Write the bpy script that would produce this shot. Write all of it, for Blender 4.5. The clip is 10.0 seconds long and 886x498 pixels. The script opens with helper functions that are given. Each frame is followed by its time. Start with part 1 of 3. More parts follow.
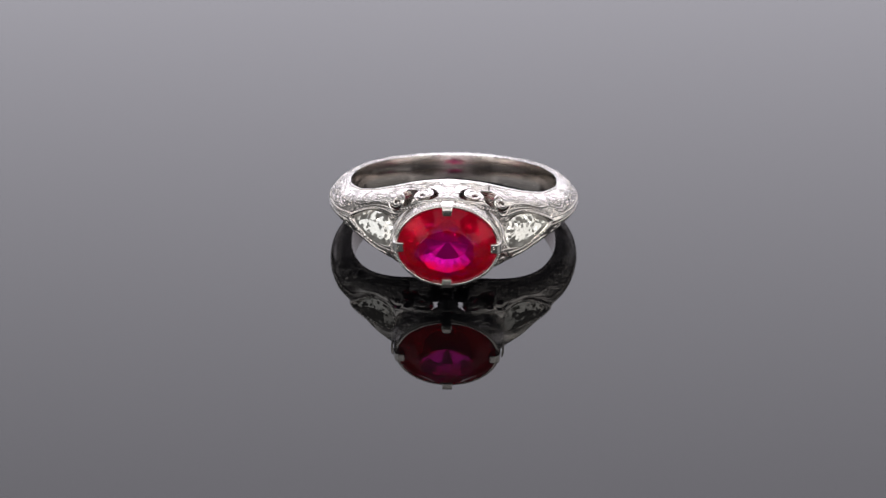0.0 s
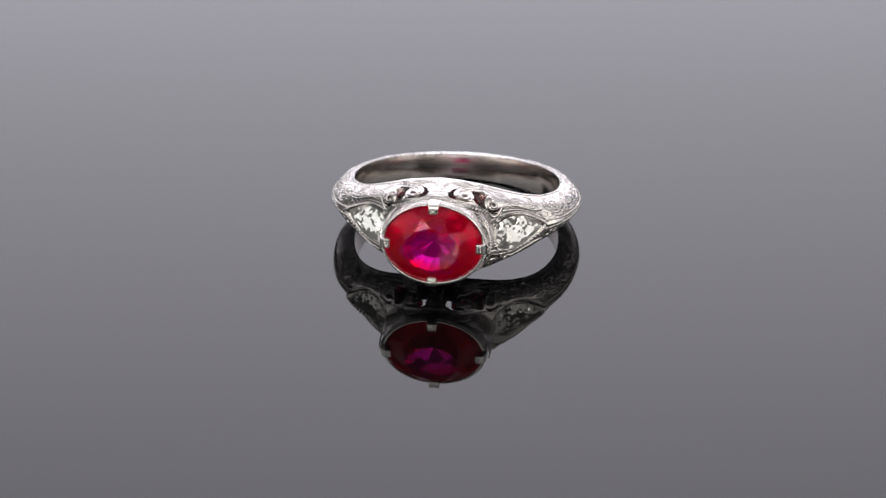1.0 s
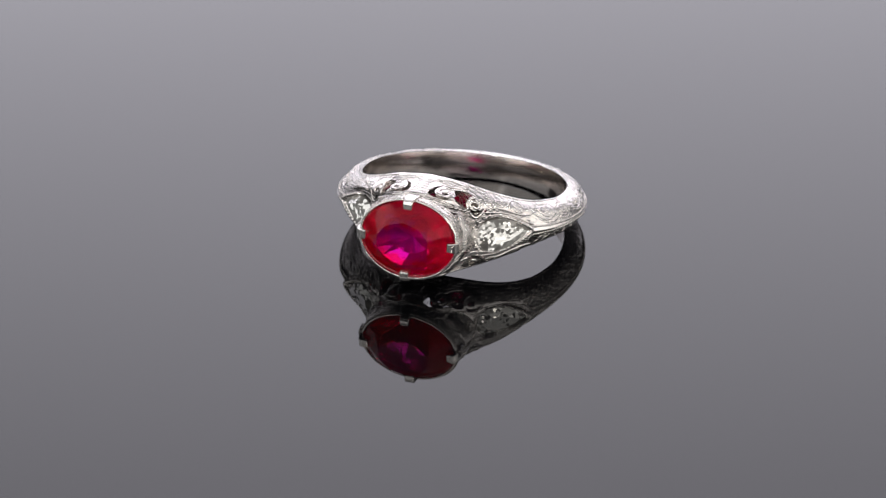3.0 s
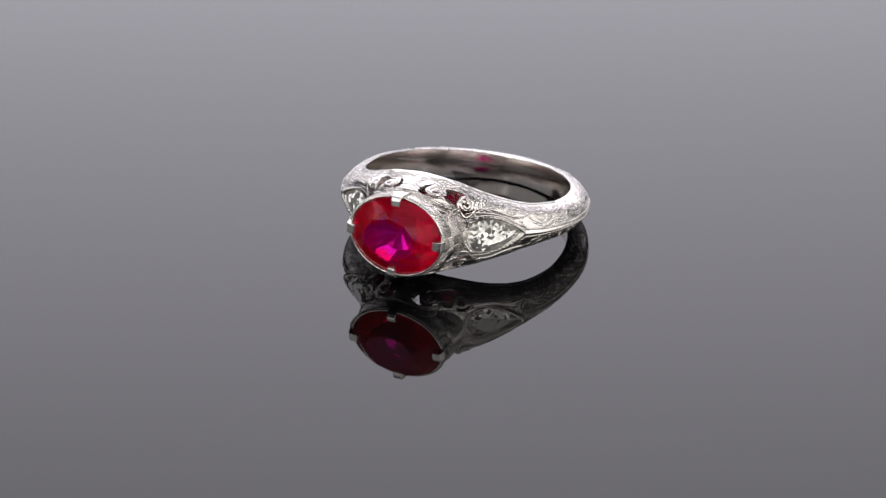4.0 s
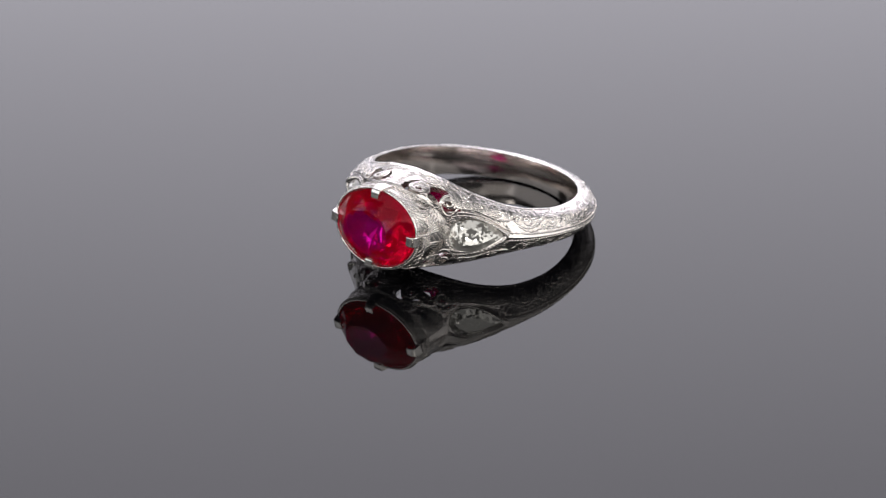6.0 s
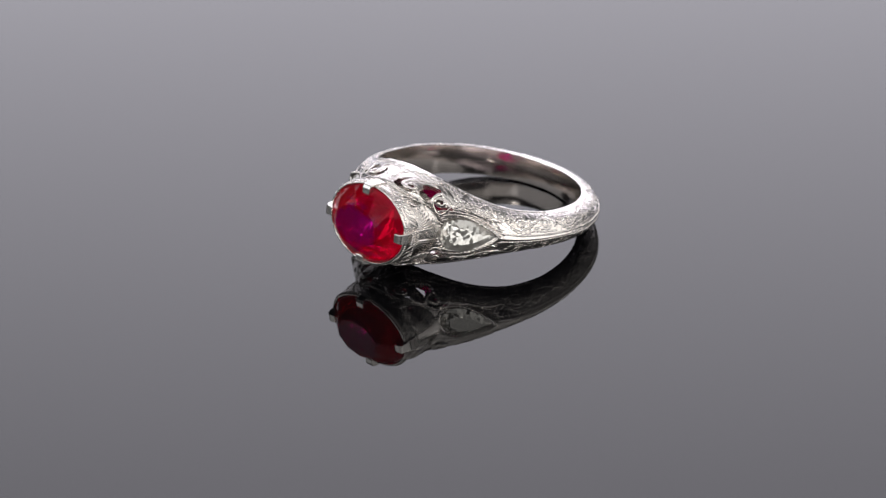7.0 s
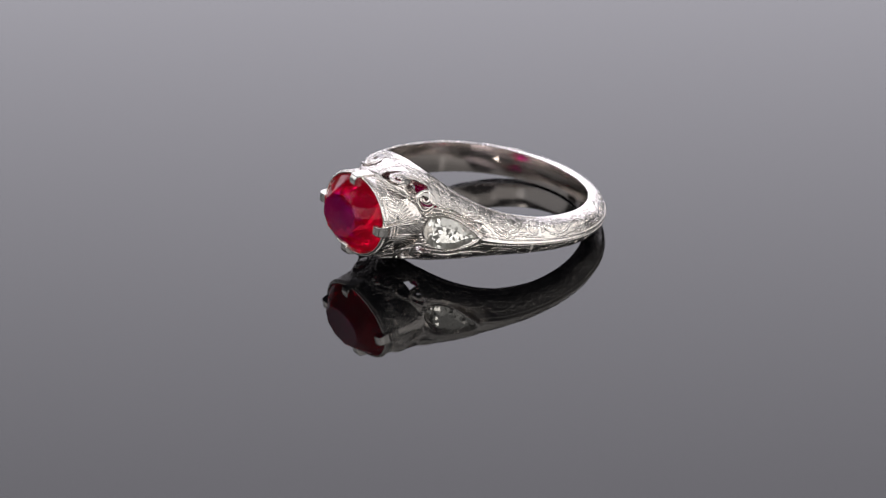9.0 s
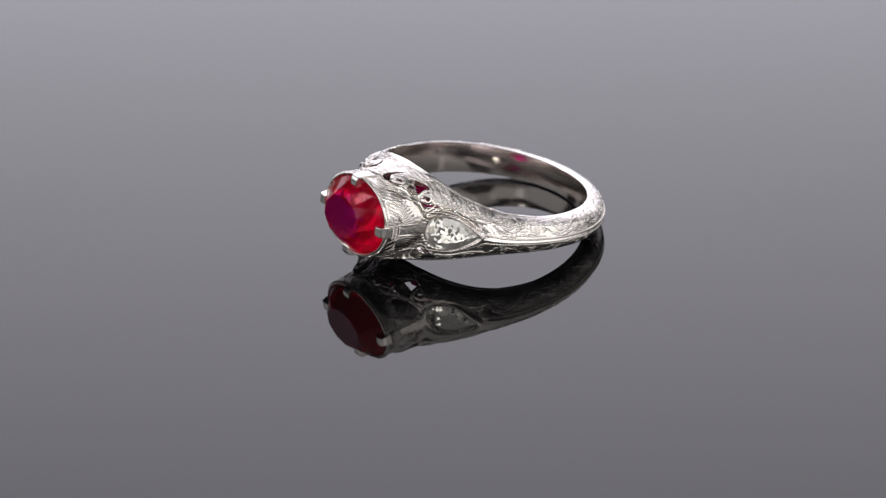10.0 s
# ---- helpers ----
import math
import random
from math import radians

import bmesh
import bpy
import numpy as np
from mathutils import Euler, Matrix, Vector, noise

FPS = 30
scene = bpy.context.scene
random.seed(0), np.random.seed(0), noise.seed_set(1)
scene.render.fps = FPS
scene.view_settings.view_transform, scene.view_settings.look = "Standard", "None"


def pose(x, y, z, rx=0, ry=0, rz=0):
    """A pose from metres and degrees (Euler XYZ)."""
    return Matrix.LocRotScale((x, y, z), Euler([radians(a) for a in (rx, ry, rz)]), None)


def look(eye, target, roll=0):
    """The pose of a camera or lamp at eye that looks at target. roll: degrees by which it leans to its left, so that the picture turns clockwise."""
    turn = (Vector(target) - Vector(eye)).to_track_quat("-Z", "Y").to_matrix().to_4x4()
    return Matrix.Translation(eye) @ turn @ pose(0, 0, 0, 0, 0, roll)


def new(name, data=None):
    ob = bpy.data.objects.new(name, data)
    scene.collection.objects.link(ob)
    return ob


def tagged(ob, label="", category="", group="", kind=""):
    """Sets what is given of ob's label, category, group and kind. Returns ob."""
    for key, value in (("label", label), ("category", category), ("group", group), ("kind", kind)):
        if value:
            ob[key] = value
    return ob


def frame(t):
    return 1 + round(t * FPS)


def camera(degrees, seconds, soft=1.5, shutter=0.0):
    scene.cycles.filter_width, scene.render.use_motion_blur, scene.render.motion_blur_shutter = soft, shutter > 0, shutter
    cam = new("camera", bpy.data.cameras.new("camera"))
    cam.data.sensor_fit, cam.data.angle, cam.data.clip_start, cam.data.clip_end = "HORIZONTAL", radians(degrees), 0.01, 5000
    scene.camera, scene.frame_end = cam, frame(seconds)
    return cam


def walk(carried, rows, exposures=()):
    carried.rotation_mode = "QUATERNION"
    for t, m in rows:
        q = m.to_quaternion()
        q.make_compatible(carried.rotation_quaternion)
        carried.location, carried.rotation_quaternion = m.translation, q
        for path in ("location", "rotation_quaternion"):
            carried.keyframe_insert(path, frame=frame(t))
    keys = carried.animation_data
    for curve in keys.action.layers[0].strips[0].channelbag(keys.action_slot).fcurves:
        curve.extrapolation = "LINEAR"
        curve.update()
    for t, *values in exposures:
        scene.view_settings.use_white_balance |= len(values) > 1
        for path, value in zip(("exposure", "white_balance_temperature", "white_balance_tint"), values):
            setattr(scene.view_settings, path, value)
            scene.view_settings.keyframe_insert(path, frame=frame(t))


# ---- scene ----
# A ring lies on a sheet of polished black acrylic that turns slowly before a still camera.
MM = 0.001

cam = camera(20.0, 10.0, soft=1.2)
cam.data.dof.use_dof, cam.data.dof.focus_distance, cam.data.dof.aperture_fstop = True, 0.1985, 62.0
ELEV, DIST = radians(27.858), 0.2025
EYE = (0.0, -DIST * math.cos(ELEV), 0.003 + DIST * math.sin(ELEV))
walk(cam, [(0, look(EYE, (0, 0, 0.003))), (10, look(EYE, (0, 0, 0.003)))], exposures=[(0, 0.0), (10, 0.0)])

# ---- light: softboxes of a small photo tent, added front fill and sparkle lamps ----
world = bpy.data.worlds.new("studio")
world.use_nodes = True
world.node_tree.nodes["Background"].inputs[0].default_value = (0.9, 0.95, 1.0, 1)
world.node_tree.nodes["Background"].inputs[1].default_value = 0.05
scene.world = world


def softbox(name, eye, target, width, height, radiance, colour=(1, 1, 1), spread=180):
    """A rectangular diffuser of the given radiance."""
    data = bpy.data.lights.new(name, "AREA")
    data.shape, data.size, data.size_y, data.color = "RECTANGLE", width, height, colour
    data.energy = radiance * math.pi * width * height
    data.spread = radians(spread)
    ob = new(name, data)
    ob.matrix_world = look(eye, target)
    return ob


softbox("softbox_back", (0.03, 0.52, 0.29), (0.03, 0.0, 0.25), 0.95, 0.50, 1.03, (0.982, 0.955, 1.065), 112)
softbox("softbox_top", (0.0, -0.05, 0.64), (0.0, 0.0, 0.0), 0.60, 0.50, 0.78, (1.0, 0.99, 0.98))
softbox("softbox_side", (0.56, -0.10, 0.34), (0.0, -0.10, 0.16), 0.84, 0.46, 1.3, (1.0, 0.985, 0.965))
softbox("softbox_side", (-0.56, -0.10, 0.39), (0.0, -0.10, 0.16), 0.84, 0.46, 1.4, (0.97, 0.985, 1.0))
softbox("front_fill", (0.34, -0.54, 0.38), (0.0, 0.0, 0.06), 0.46, 0.50, 1.6, (1.0, 0.985, 0.965))
softbox("front_fill", (-0.34, -0.54, 0.38), (0.0, 0.0, 0.06), 0.46, 0.50, 1.6, (1.0, 0.985, 0.965))
# added fill high behind the camera, brightens the ruby; no softbox known there
softbox("front_fill", (0.0, -0.50, 0.50), (0.0, 0.0, 0.0), 0.26, 0.30, 1.1, (1.0, 0.985, 0.965))
softbox("sparkle_lamp", (-0.143, -0.585, 0.087), (0.0, 0.0, 0.0), 0.026, 0.026, 60.0, (1.0, 0.93, 0.82))
# more small lamps, added for glints on metal and stones; positions assumed
softbox("sparkle_lamp", (0.20, -0.40, 0.42), (0.0, 0.0, 0.0), 0.05, 0.05, 14.0, (1.0, 0.95, 0.86))
softbox("sparkle_lamp", (-0.24, -0.12, 0.50), (0.0, 0.0, 0.0), 0.05, 0.05, 12.0, (1.0, 0.97, 0.93))
softbox("sparkle_lamp", (0.36, 0.10, 0.40), (0.0, 0.0, 0.0), 0.05, 0.05, 12.0, (1.0, 0.97, 0.93))


# ---- materials ----
def material(name):
    m = bpy.data.materials.new(name)
    m.use_nodes = True
    return m, m.node_tree.nodes, m.node_tree.links, m.node_tree.nodes["Principled BSDF"]


def noise_node(n, l, scale, detail=4.0, rough=0.55):
    co = n.new("ShaderNodeTexCoord")
    t = n.new("ShaderNodeTexNoise")
    t.inputs["Scale"].default_value, t.inputs["Detail"].default_value, t.inputs["Roughness"].default_value = scale, detail, rough
    l.new(co.outputs["Object"], t.inputs["Vector"])
    return t


def ramp_node(n, l, source, stops):
    r = n.new("ShaderNodeValToRGB")
    while len(r.color_ramp.elements) < len(stops):
        r.color_ramp.elements.new(0.5)
    for el, (p, c) in zip(r.color_ramp.elements, stops):
        el.position, el.color = p, (*c, 1)
    l.new(source, r.inputs[0])
    return r


def metal(name, base, rough, grain, depth, carved=0.0):
    """White precious metal with fine tool marks and cloudy polish."""
    m, n, l, b = material(name)
    b.inputs["Metallic"].default_value = 1.0
    big, fine = noise_node(n, l, 420, 3), noise_node(n, l, grain, 5, 0.65)
    tone = ramp_node(n, l, big.outputs["Fac"], [(0.3, [c * 0.93 for c in base]), (0.7, base)])
    l.new(tone.outputs[0], b.inputs["Base Color"])
    gloss = ramp_node(n, l, fine.outputs["Fac"], [(0.3, (rough * 0.7,) * 3), (0.75, (rough * 1.4,) * 3)])
    l.new(gloss.outputs[0], b.inputs["Roughness"])
    bump = n.new("ShaderNodeBump")
    bump.inputs["Strength"].default_value, bump.inputs["Distance"].default_value = 0.6, depth
    l.new(fine.outputs["Fac"], bump.inputs["Height"])
    l.new(bump.outputs[0], b.inputs["Normal"])
    if carved:
        # graver's cuts: winding narrow grooves between small leaf-like fields
        co, warp = n.new("ShaderNodeTexCoord"), noise_node(n, l, 700, 2)
        push = n.new("ShaderNodeVectorMath")
        push.operation, push.inputs[1].default_value = "MULTIPLY_ADD", (0.0011, 0.0011, 0.0011)
        cells = n.new("ShaderNodeTexVoronoi")
        cells.feature = "DISTANCE_TO_EDGE"
        cells.inputs["Scale"].default_value = 1750
        l.new(warp.outputs["Color"], push.inputs[0])
        l.new(co.outputs["Object"], push.inputs[2])
        l.new(push.outputs[0], cells.inputs["Vector"])
        groove = ramp_node(n, l, cells.outputs["Distance"], [(0.0, (0, 0, 0)), (0.16, (0.8,) * 3), (0.5, (1, 1, 1))])
        cutting = n.new("ShaderNodeBump")
        cutting.inputs["Strength"].default_value, cutting.inputs["Distance"].default_value = 0.9, carved
        l.new(groove.outputs[0], cutting.inputs["Height"])
        l.new(bump.outputs[0], cutting.inputs["Normal"])
        # flowing parallel hatch lines between the leaves
        hatch = n.new("ShaderNodeTexWave")
        hatch.bands_direction = "DIAGONAL"
        hatch.inputs["Scale"].default_value, hatch.inputs["Distortion"].default_value = 900, 9.0
        hatch.inputs["Detail"].default_value, hatch.inputs["Detail Scale"].default_value = 1.5, 0.55
        l.new(co.outputs["Object"], hatch.inputs["Vector"])
        line = ramp_node(n, l, hatch.outputs["Fac"], [(0.0, (0, 0, 0)), (0.35, (0.85,) * 3), (1.0, (1, 1, 1))])
        lines = n.new("ShaderNodeBump")
        lines.inputs["Strength"].default_value, lines.inputs["Distance"].default_value = 0.8, carved * 1.3
        l.new(line.outputs[0], lines.inputs["Height"])
        l.new(cutting.outputs[0], lines.inputs["Normal"])
        l.new(lines.outputs[0], b.inputs["Normal"])
    return m


PLATINUM = metal("platinum", (0.79, 0.745, 0.715), 0.16, 3000, 0.00003)
ENGRAVED = metal("engraved_platinum", (0.79, 0.745, 0.715), 0.19, 3000, 0.00003, 0.000013)
POLISHED = metal("polished_platinum", (0.77, 0.70, 0.66), 0.15, 1500, 0.000003)
BRIGHT = metal("bright_platinum", (0.80, 0.765, 0.74), 0.2, 1500, 0.000003)


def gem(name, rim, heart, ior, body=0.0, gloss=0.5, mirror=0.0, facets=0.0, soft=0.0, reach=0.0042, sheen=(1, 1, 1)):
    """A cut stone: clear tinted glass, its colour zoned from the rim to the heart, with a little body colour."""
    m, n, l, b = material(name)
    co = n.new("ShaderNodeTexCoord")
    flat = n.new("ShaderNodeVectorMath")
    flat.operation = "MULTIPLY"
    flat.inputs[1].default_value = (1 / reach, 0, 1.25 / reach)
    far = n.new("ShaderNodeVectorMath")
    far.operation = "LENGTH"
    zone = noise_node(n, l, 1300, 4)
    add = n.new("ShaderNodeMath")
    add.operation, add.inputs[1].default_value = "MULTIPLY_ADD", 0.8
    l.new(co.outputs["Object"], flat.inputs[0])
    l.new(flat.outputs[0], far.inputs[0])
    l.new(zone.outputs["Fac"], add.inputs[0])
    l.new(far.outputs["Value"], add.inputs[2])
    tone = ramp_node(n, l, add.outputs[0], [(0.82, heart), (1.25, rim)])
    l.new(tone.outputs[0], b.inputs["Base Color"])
    b.inputs["IOR"].default_value = ior
    b.inputs["Roughness"].default_value = soft
    b.inputs["Specular IOR Level"].default_value = gloss
    b.inputs["Specular Tint"].default_value = (*sheen, 1)
    b.inputs["Transmission Weight"].default_value = 1.0
    # metal share that stands in for reflections inside the stone
    b.inputs["Metallic"].default_value = mirror
    if facets:
        # cells of tilted normals, leaning upwards to catch light, imitate sparkle from inner facets
        at, cell = n.new("ShaderNodeTexCoord"), n.new("ShaderNodeTexVoronoi")
        cell.inputs["Scale"].default_value = 4000
        lean, turned, unit = n.new("ShaderNodeVectorMath"), n.new("ShaderNodeVectorMath"), n.new("ShaderNodeVectorMath")
        lean.operation, turned.operation, unit.operation = "SUBTRACT", "MULTIPLY_ADD", "NORMALIZE"
        lean.inputs[1].default_value, turned.inputs[1].default_value = (0.5, 0.5, -0.45), (facets,) * 3
        l.new(at.outputs["Object"], cell.inputs["Vector"])
        l.new(cell.outputs["Color"], lean.inputs[0])
        l.new(lean.outputs[0], turned.inputs[0])
        l.new(n.new("ShaderNodeNewGeometry").outputs["Normal"], turned.inputs[2])
        l.new(turned.outputs[0], unit.inputs[0])
        l.new(unit.outputs[0], b.inputs["Normal"])
    if body:
        # a little light scattered at the facets
        d, e = n.new("ShaderNodeBsdfTranslucent"), n.new("ShaderNodeBsdfDiffuse")
        both, mix = n.new("ShaderNodeMixShader"), n.new("ShaderNodeMixShader")
        both.inputs[0].default_value, mix.inputs[0].default_value = 0.4, body
        l.new(tone.outputs[0], d.inputs[0])
        l.new(tone.outputs[0], e.inputs[0])
        l.new(d.outputs[0], both.inputs[1])
        l.new(e.outputs[0], both.inputs[2])
        l.new(b.outputs[0], mix.inputs[1])
        l.new(both.outputs[0], mix.inputs[2])
        l.new(mix.outputs[0], n["Material Output"].inputs["Surface"])
    return m


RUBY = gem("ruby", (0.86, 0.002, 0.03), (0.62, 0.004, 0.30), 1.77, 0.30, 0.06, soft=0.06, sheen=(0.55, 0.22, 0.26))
DIAMOND = gem("diamond", (0.87, 0.85, 0.80), (0.90, 0.89, 0.87), 2.42, 0.26, 0.5, 0.8, facets=0.5, soft=0.05)


def acrylic():
    m, n, l, b = material("black_acrylic")
    big, fine = noise_node(n, l, 14, 3), noise_node(n, l, 2600, 4)
    tone = ramp_node(n, l, big.outputs["Fac"], [(0.3, (0.0012, 0.0012, 0.0015)), (0.7, (0.002, 0.002, 0.0025))])
    l.new(tone.outputs[0], b.inputs["Base Color"])
    gloss = ramp_node(n, l, fine.outputs["Fac"], [(0.35, (0.012,) * 3), (0.8, (0.03,) * 3)])
    l.new(gloss.outputs[0], b.inputs["Roughness"])
    b.inputs["IOR"].default_value = 1.49
    return m


def cloth(name, colour):
    m, n, l, b = material(name)
    weave = noise_node(n, l, 900, 3)
    tone = ramp_node(n, l, weave.outputs["Fac"], [(0.3, [c * 0.9 for c in colour]), (0.7, colour)])
    l.new(tone.outputs[0], b.inputs["Base Color"])
    b.inputs["Roughness"].default_value = 0.9
    return m


ACRYLIC, TENT, DARK_CLOTH, BLACK_CLOTH = acrylic(), cloth("tent_fabric", (0.30, 0.30, 0.30)), cloth("charcoal_fabric", (0.10, 0.10, 0.101)), cloth("black_cloth", (0.012, 0.012, 0.012))


# ---- mesh helpers (millimetres in, metres out) ----
def part(name, bm, mat, parent=None, label="", smooth=False, scale=MM, kind=""):
    """Links a bmesh as one mesh object under a thing or a part."""
    bmesh.ops.recalc_face_normals(bm, faces=bm.faces)
    for f in bm.faces:
        f.smooth = smooth
    bmesh.ops.scale(bm, vec=(scale,) * 3, verts=bm.verts)
    me = bpy.data.meshes.new(name)
    bm.to_mesh(me)
    bm.free()
    me.materials.append(mat)
    ob = new(name, me)
    ob.parent = parent
    return tagged(ob, label, kind=kind)


def tube(bm, points, radii, sides=6, flat=1.0, ups=None):
    """A tapering tube along points; flat squashes it along ups."""
    pts = [Vector(p) for p in points]
    rings = []
    for i, p in enumerate(pts):
        d = (pts[min(i + 1, len(pts) - 1)] - pts[max(i - 1, 0)]).normalized()
        up = Vector(ups[i]) if ups is not None else Vector((0, 0, 1))
        side = d.cross(up)
        side = side.normalized() if side.length > 1e-6 else d.orthogonal().normalized()
        up = side.cross(d).normalized()
        rings.append([bm.verts.new(p + radii[i] * (math.cos(a) * side + flat * math.sin(a) * up))
                      for a in [2 * math.pi * k / sides for k in range(sides)]])
    for a, b in zip(rings, rings[1:]):
        for k in range(sides):
            bm.faces.new((a[k], a[(k + 1) % sides], b[(k + 1) % sides], b[k]))
    bm.faces.new(rings[0])
    bm.faces.new(rings[-1][::-1])


def bead(bm, p, n, r):
    """A small grain: a low dome on the surface."""
    n = Vector(n).normalized()
    u = n.orthogonal().normalized()
    w = n.cross(u)
    p = Vector(p)
    rows = []
    for lift, wide in ((-0.3, 1.0), (0.45, 0.86), (0.85, 0.45)):
        rows.append([bm.verts.new(p + r * (lift * n + wide * (math.cos(a) * u + math.sin(a) * w)))
                     for a in [math.pi * k / 3 for k in range(6)]])
    for a, b in zip(rows, rows[1:]):
        for k in range(6):
            bm.faces.new((a[k], a[(k + 1) % 6], b[(k + 1) % 6], b[k]))
    bm.faces.new(rows[-1])


def loft(bm, rings, closed=True):
    made = [[bm.verts.new(p) for p in ring] for ring in rings]
    n = len(made[0])
    for a, b in zip(made, made[1:]):
        for k in range(n if closed else n - 1):
            bm.faces.new((a[k], a[(k + 1) % n], b[(k + 1) % n], b[k]))
    return made


# ---- setting: acrylic sheet and the tent round it ----
def slab(name, size, centre, mat, bevel, label, category):
    bm = bmesh.new()
    bmesh.ops.create_cube(bm, size=1.0)
    bmesh.ops.scale(bm, vec=size, verts=bm.verts)
    if bevel:
        bmesh.ops.bevel(bm, geom=bm.edges[:], offset=bevel, segments=3, affect="EDGES", profile=0.5)
    bmesh.ops.translate(bm, vec=centre, verts=bm.verts)
    return tagged(part(name, bm, mat, scale=1.0), label, category, kind="structure")


bm = bmesh.new()
loft(bm, [[(q * math.cos(a), q * math.sin(a), z) for a in [2 * math.pi * k / 128 for k in range(128)]]
          for q, z in ((0.001, -0.006), (0.169, -0.006), (0.17, -0.005), (0.17, -0.001), (0.1697, -0.0003), (0.169, 0.0), (0.001, 0.0))])
bmesh.ops.holes_fill(bm, edges=[e for e in bm.edges if e.is_boundary], sides=0)
tagged(part("turntable", bm, ACRYLIC, scale=1.0), "polished black acrylic plate with mirror reflections", "turntable", kind="structure")
slab("tabletop", (1.3, 1.3, 0.006), (0, 0, -0.0092), BLACK_CLOTH, 0, "plain black cloth under the acrylic plate", "tabletop")
slab("wall_back", (1.34, 0.01, 0.9), (0, 0.66, 0.44), TENT, 0, "plain grey fabric back wall of a photo tent", "wall")
slab("wall_left", (0.01, 1.3, 0.9), (-0.66, 0, 0.44), TENT, 0, "plain grey fabric side wall of a photo tent", "wall")
slab("wall_right", (0.01, 1.3, 0.9), (0.66, 0, 0.44), TENT, 0, "plain grey fabric side wall of a photo tent", "wall")
slab("wall_front", (1.34, 0.01, 0.9), (0, -0.66, 0.44), DARK_CLOTH, 0, "plain charcoal fabric front wall of a photo tent", "wall")
slab("ceiling", (1.34, 1.34, 0.01), (0, 0, 0.895), TENT, 0, "plain grey fabric ceiling of a photo tent", "ceiling")

# ---- the ring: x across the head, -y out through the stone, z along the finger; angles run from the head ----
RIN = 8.65
KNOTS = (0, 10, 20, 30, 40, 50, 60, 80, 110, 180)
PROFILE = {
    "top_z": (4.1, 3.95, 3.65, 3.15, 2.65, 2.2, 1.85, 1.5, 1.38, 1.1),
    "r1": (11.3, 11.2, 10.6, 10.3, 10.1, 9.9, 9.75, 9.7, 9.7, 9.75),
    "z1": (3.78, 3.6, 2.98, 2.5, 2.1, 1.7, 1.45, 1.22, 1.18, 1.2),
    "r2": (12.9, 12.55, 11.0, 10.5, 10.15, 10.25, 10.4, 10.25, 10.2, 10.1),
    "z2": (3.5, 3.15, 2.0, 1.6, 1.3, 0.72, 0.45, 0.34, 0.36, 0.45),
    "r3": (12.9, 12.4, 11.15, 10.7, 10.4, 10.55, 10.7, 10.5, 10.42, 10.3),
}
DEGREES = np.arange(0, 180.01, 0.5)


def eased(values):
    y = np.interp(DEGREES, KNOTS, values)
    k = np.exp(-np.linspace(-2, 2, 17) ** 2)
    return np.convolve(np.concatenate([y[8:0:-1], y, y[-2:-10:-1]]), k / k.sum(), "valid")


TABLE = [eased(PROFILE[k]) for k in ("top_z", "r1", "z1", "r2", "z2", "r3")]


def section(psi, s):
    """Radius and height on the outer face: s = 0 at the finger's edge, 1 on the ridge."""
    h, r1, z1, r2, z2, r3 = [float(np.interp(abs(psi), DEGREES, v)) for v in TABLE]
    mr, mz = (r1 + r2) / 2, (z1 + z2) / 2
    if s < 0.5:
        u = 2 * s
        a, b, c = (RIN, h), (r1, z1), (mr, mz)
    else:
        u = 2 * s - 1
        a, b, c = (mr, mz), (r2, z2), (r3, 0.0)
    k = ((1 - u) ** 2, 2 * u * (1 - u), u * u)
    return tuple(k[0] * a[i] + k[1] * b[i] + k[2] * c[i] for i in (0, 1))


def polar(psi, r, z):
    a = radians(psi)
    return Vector((r * math.sin(a), -r * math.cos(a), z))


def face_point(psi, s, up=1, lift=0.0):
    """A point and the normal on the upper (up = 1) or lower (-1) outer face."""
    s = min(max(s, 0.0), 1.0)
    p = polar(psi, *section(psi, s))
    d1 = polar(psi + 0.4, *section(psi + 0.4, s)) - polar(psi - 0.4, *section(psi - 0.4, s))
    s0, s1 = max(s - 0.02, 0), min(s + 0.02, 1)
    d2 = polar(psi, *section(psi, s1)) - polar(psi, *section(psi, s0))
    n = d1.cross(d2).normalized()
    if n.dot(Vector((p.x, p.y, p.z * 3))) < 0:
        n = -n
    p = p + lift * n
    return Vector((p.x, p.y, p.z * up)), Vector((n.x, n.y, n.z * up))


def face_metric(psi, s):
    """Degrees and share of the section in one millimetre."""
    a, b = section(psi, max(s - 0.05, 0)), section(psi, min(s + 0.05, 1))
    return 57.3 / section(psi, s)[0], (min(s + 0.05, 1) - max(s - 0.05, 0)) / math.dist(a, b)


def ellipse(psi, s, c, h):
    return ((psi - c[0]) / h[0]) ** 2 + ((s - c[1]) / h[1]) ** 2 - 1


def pierced(psi, s):
    """Below zero inside the pierced openings beside the head: a crescent round the first volute, a window, a crescent under the second."""
    a = abs(psi)
    tongue, disc = ellipse(a, s, (10.7, 0.33), (4.5, 0.155)), ellipse(a, s, (23.5, 0.46), (3.4, 0.165))
    crescent = max(ellipse(a, s, (9.3, 0.385), (5.7, 0.205)), -tongue)
    window = max(ellipse(a, s, (18.2, 0.385), (5.7, 0.235)), -disc, -ellipse(a, s, (10.7, 0.33), (4.0, 0.13)))
    hook = max(ellipse(a, s, (24.2, 0.50), (4.9, 0.215)), -disc, (0.53 - s) * 8)
    eyes = min(ellipse(a, s, (10.9, 0.365), (1.7, 0.065)), ellipse(a, s, (23.3, 0.465), (1.9, 0.085)))
    return min(crescent, window, hook, eyes)


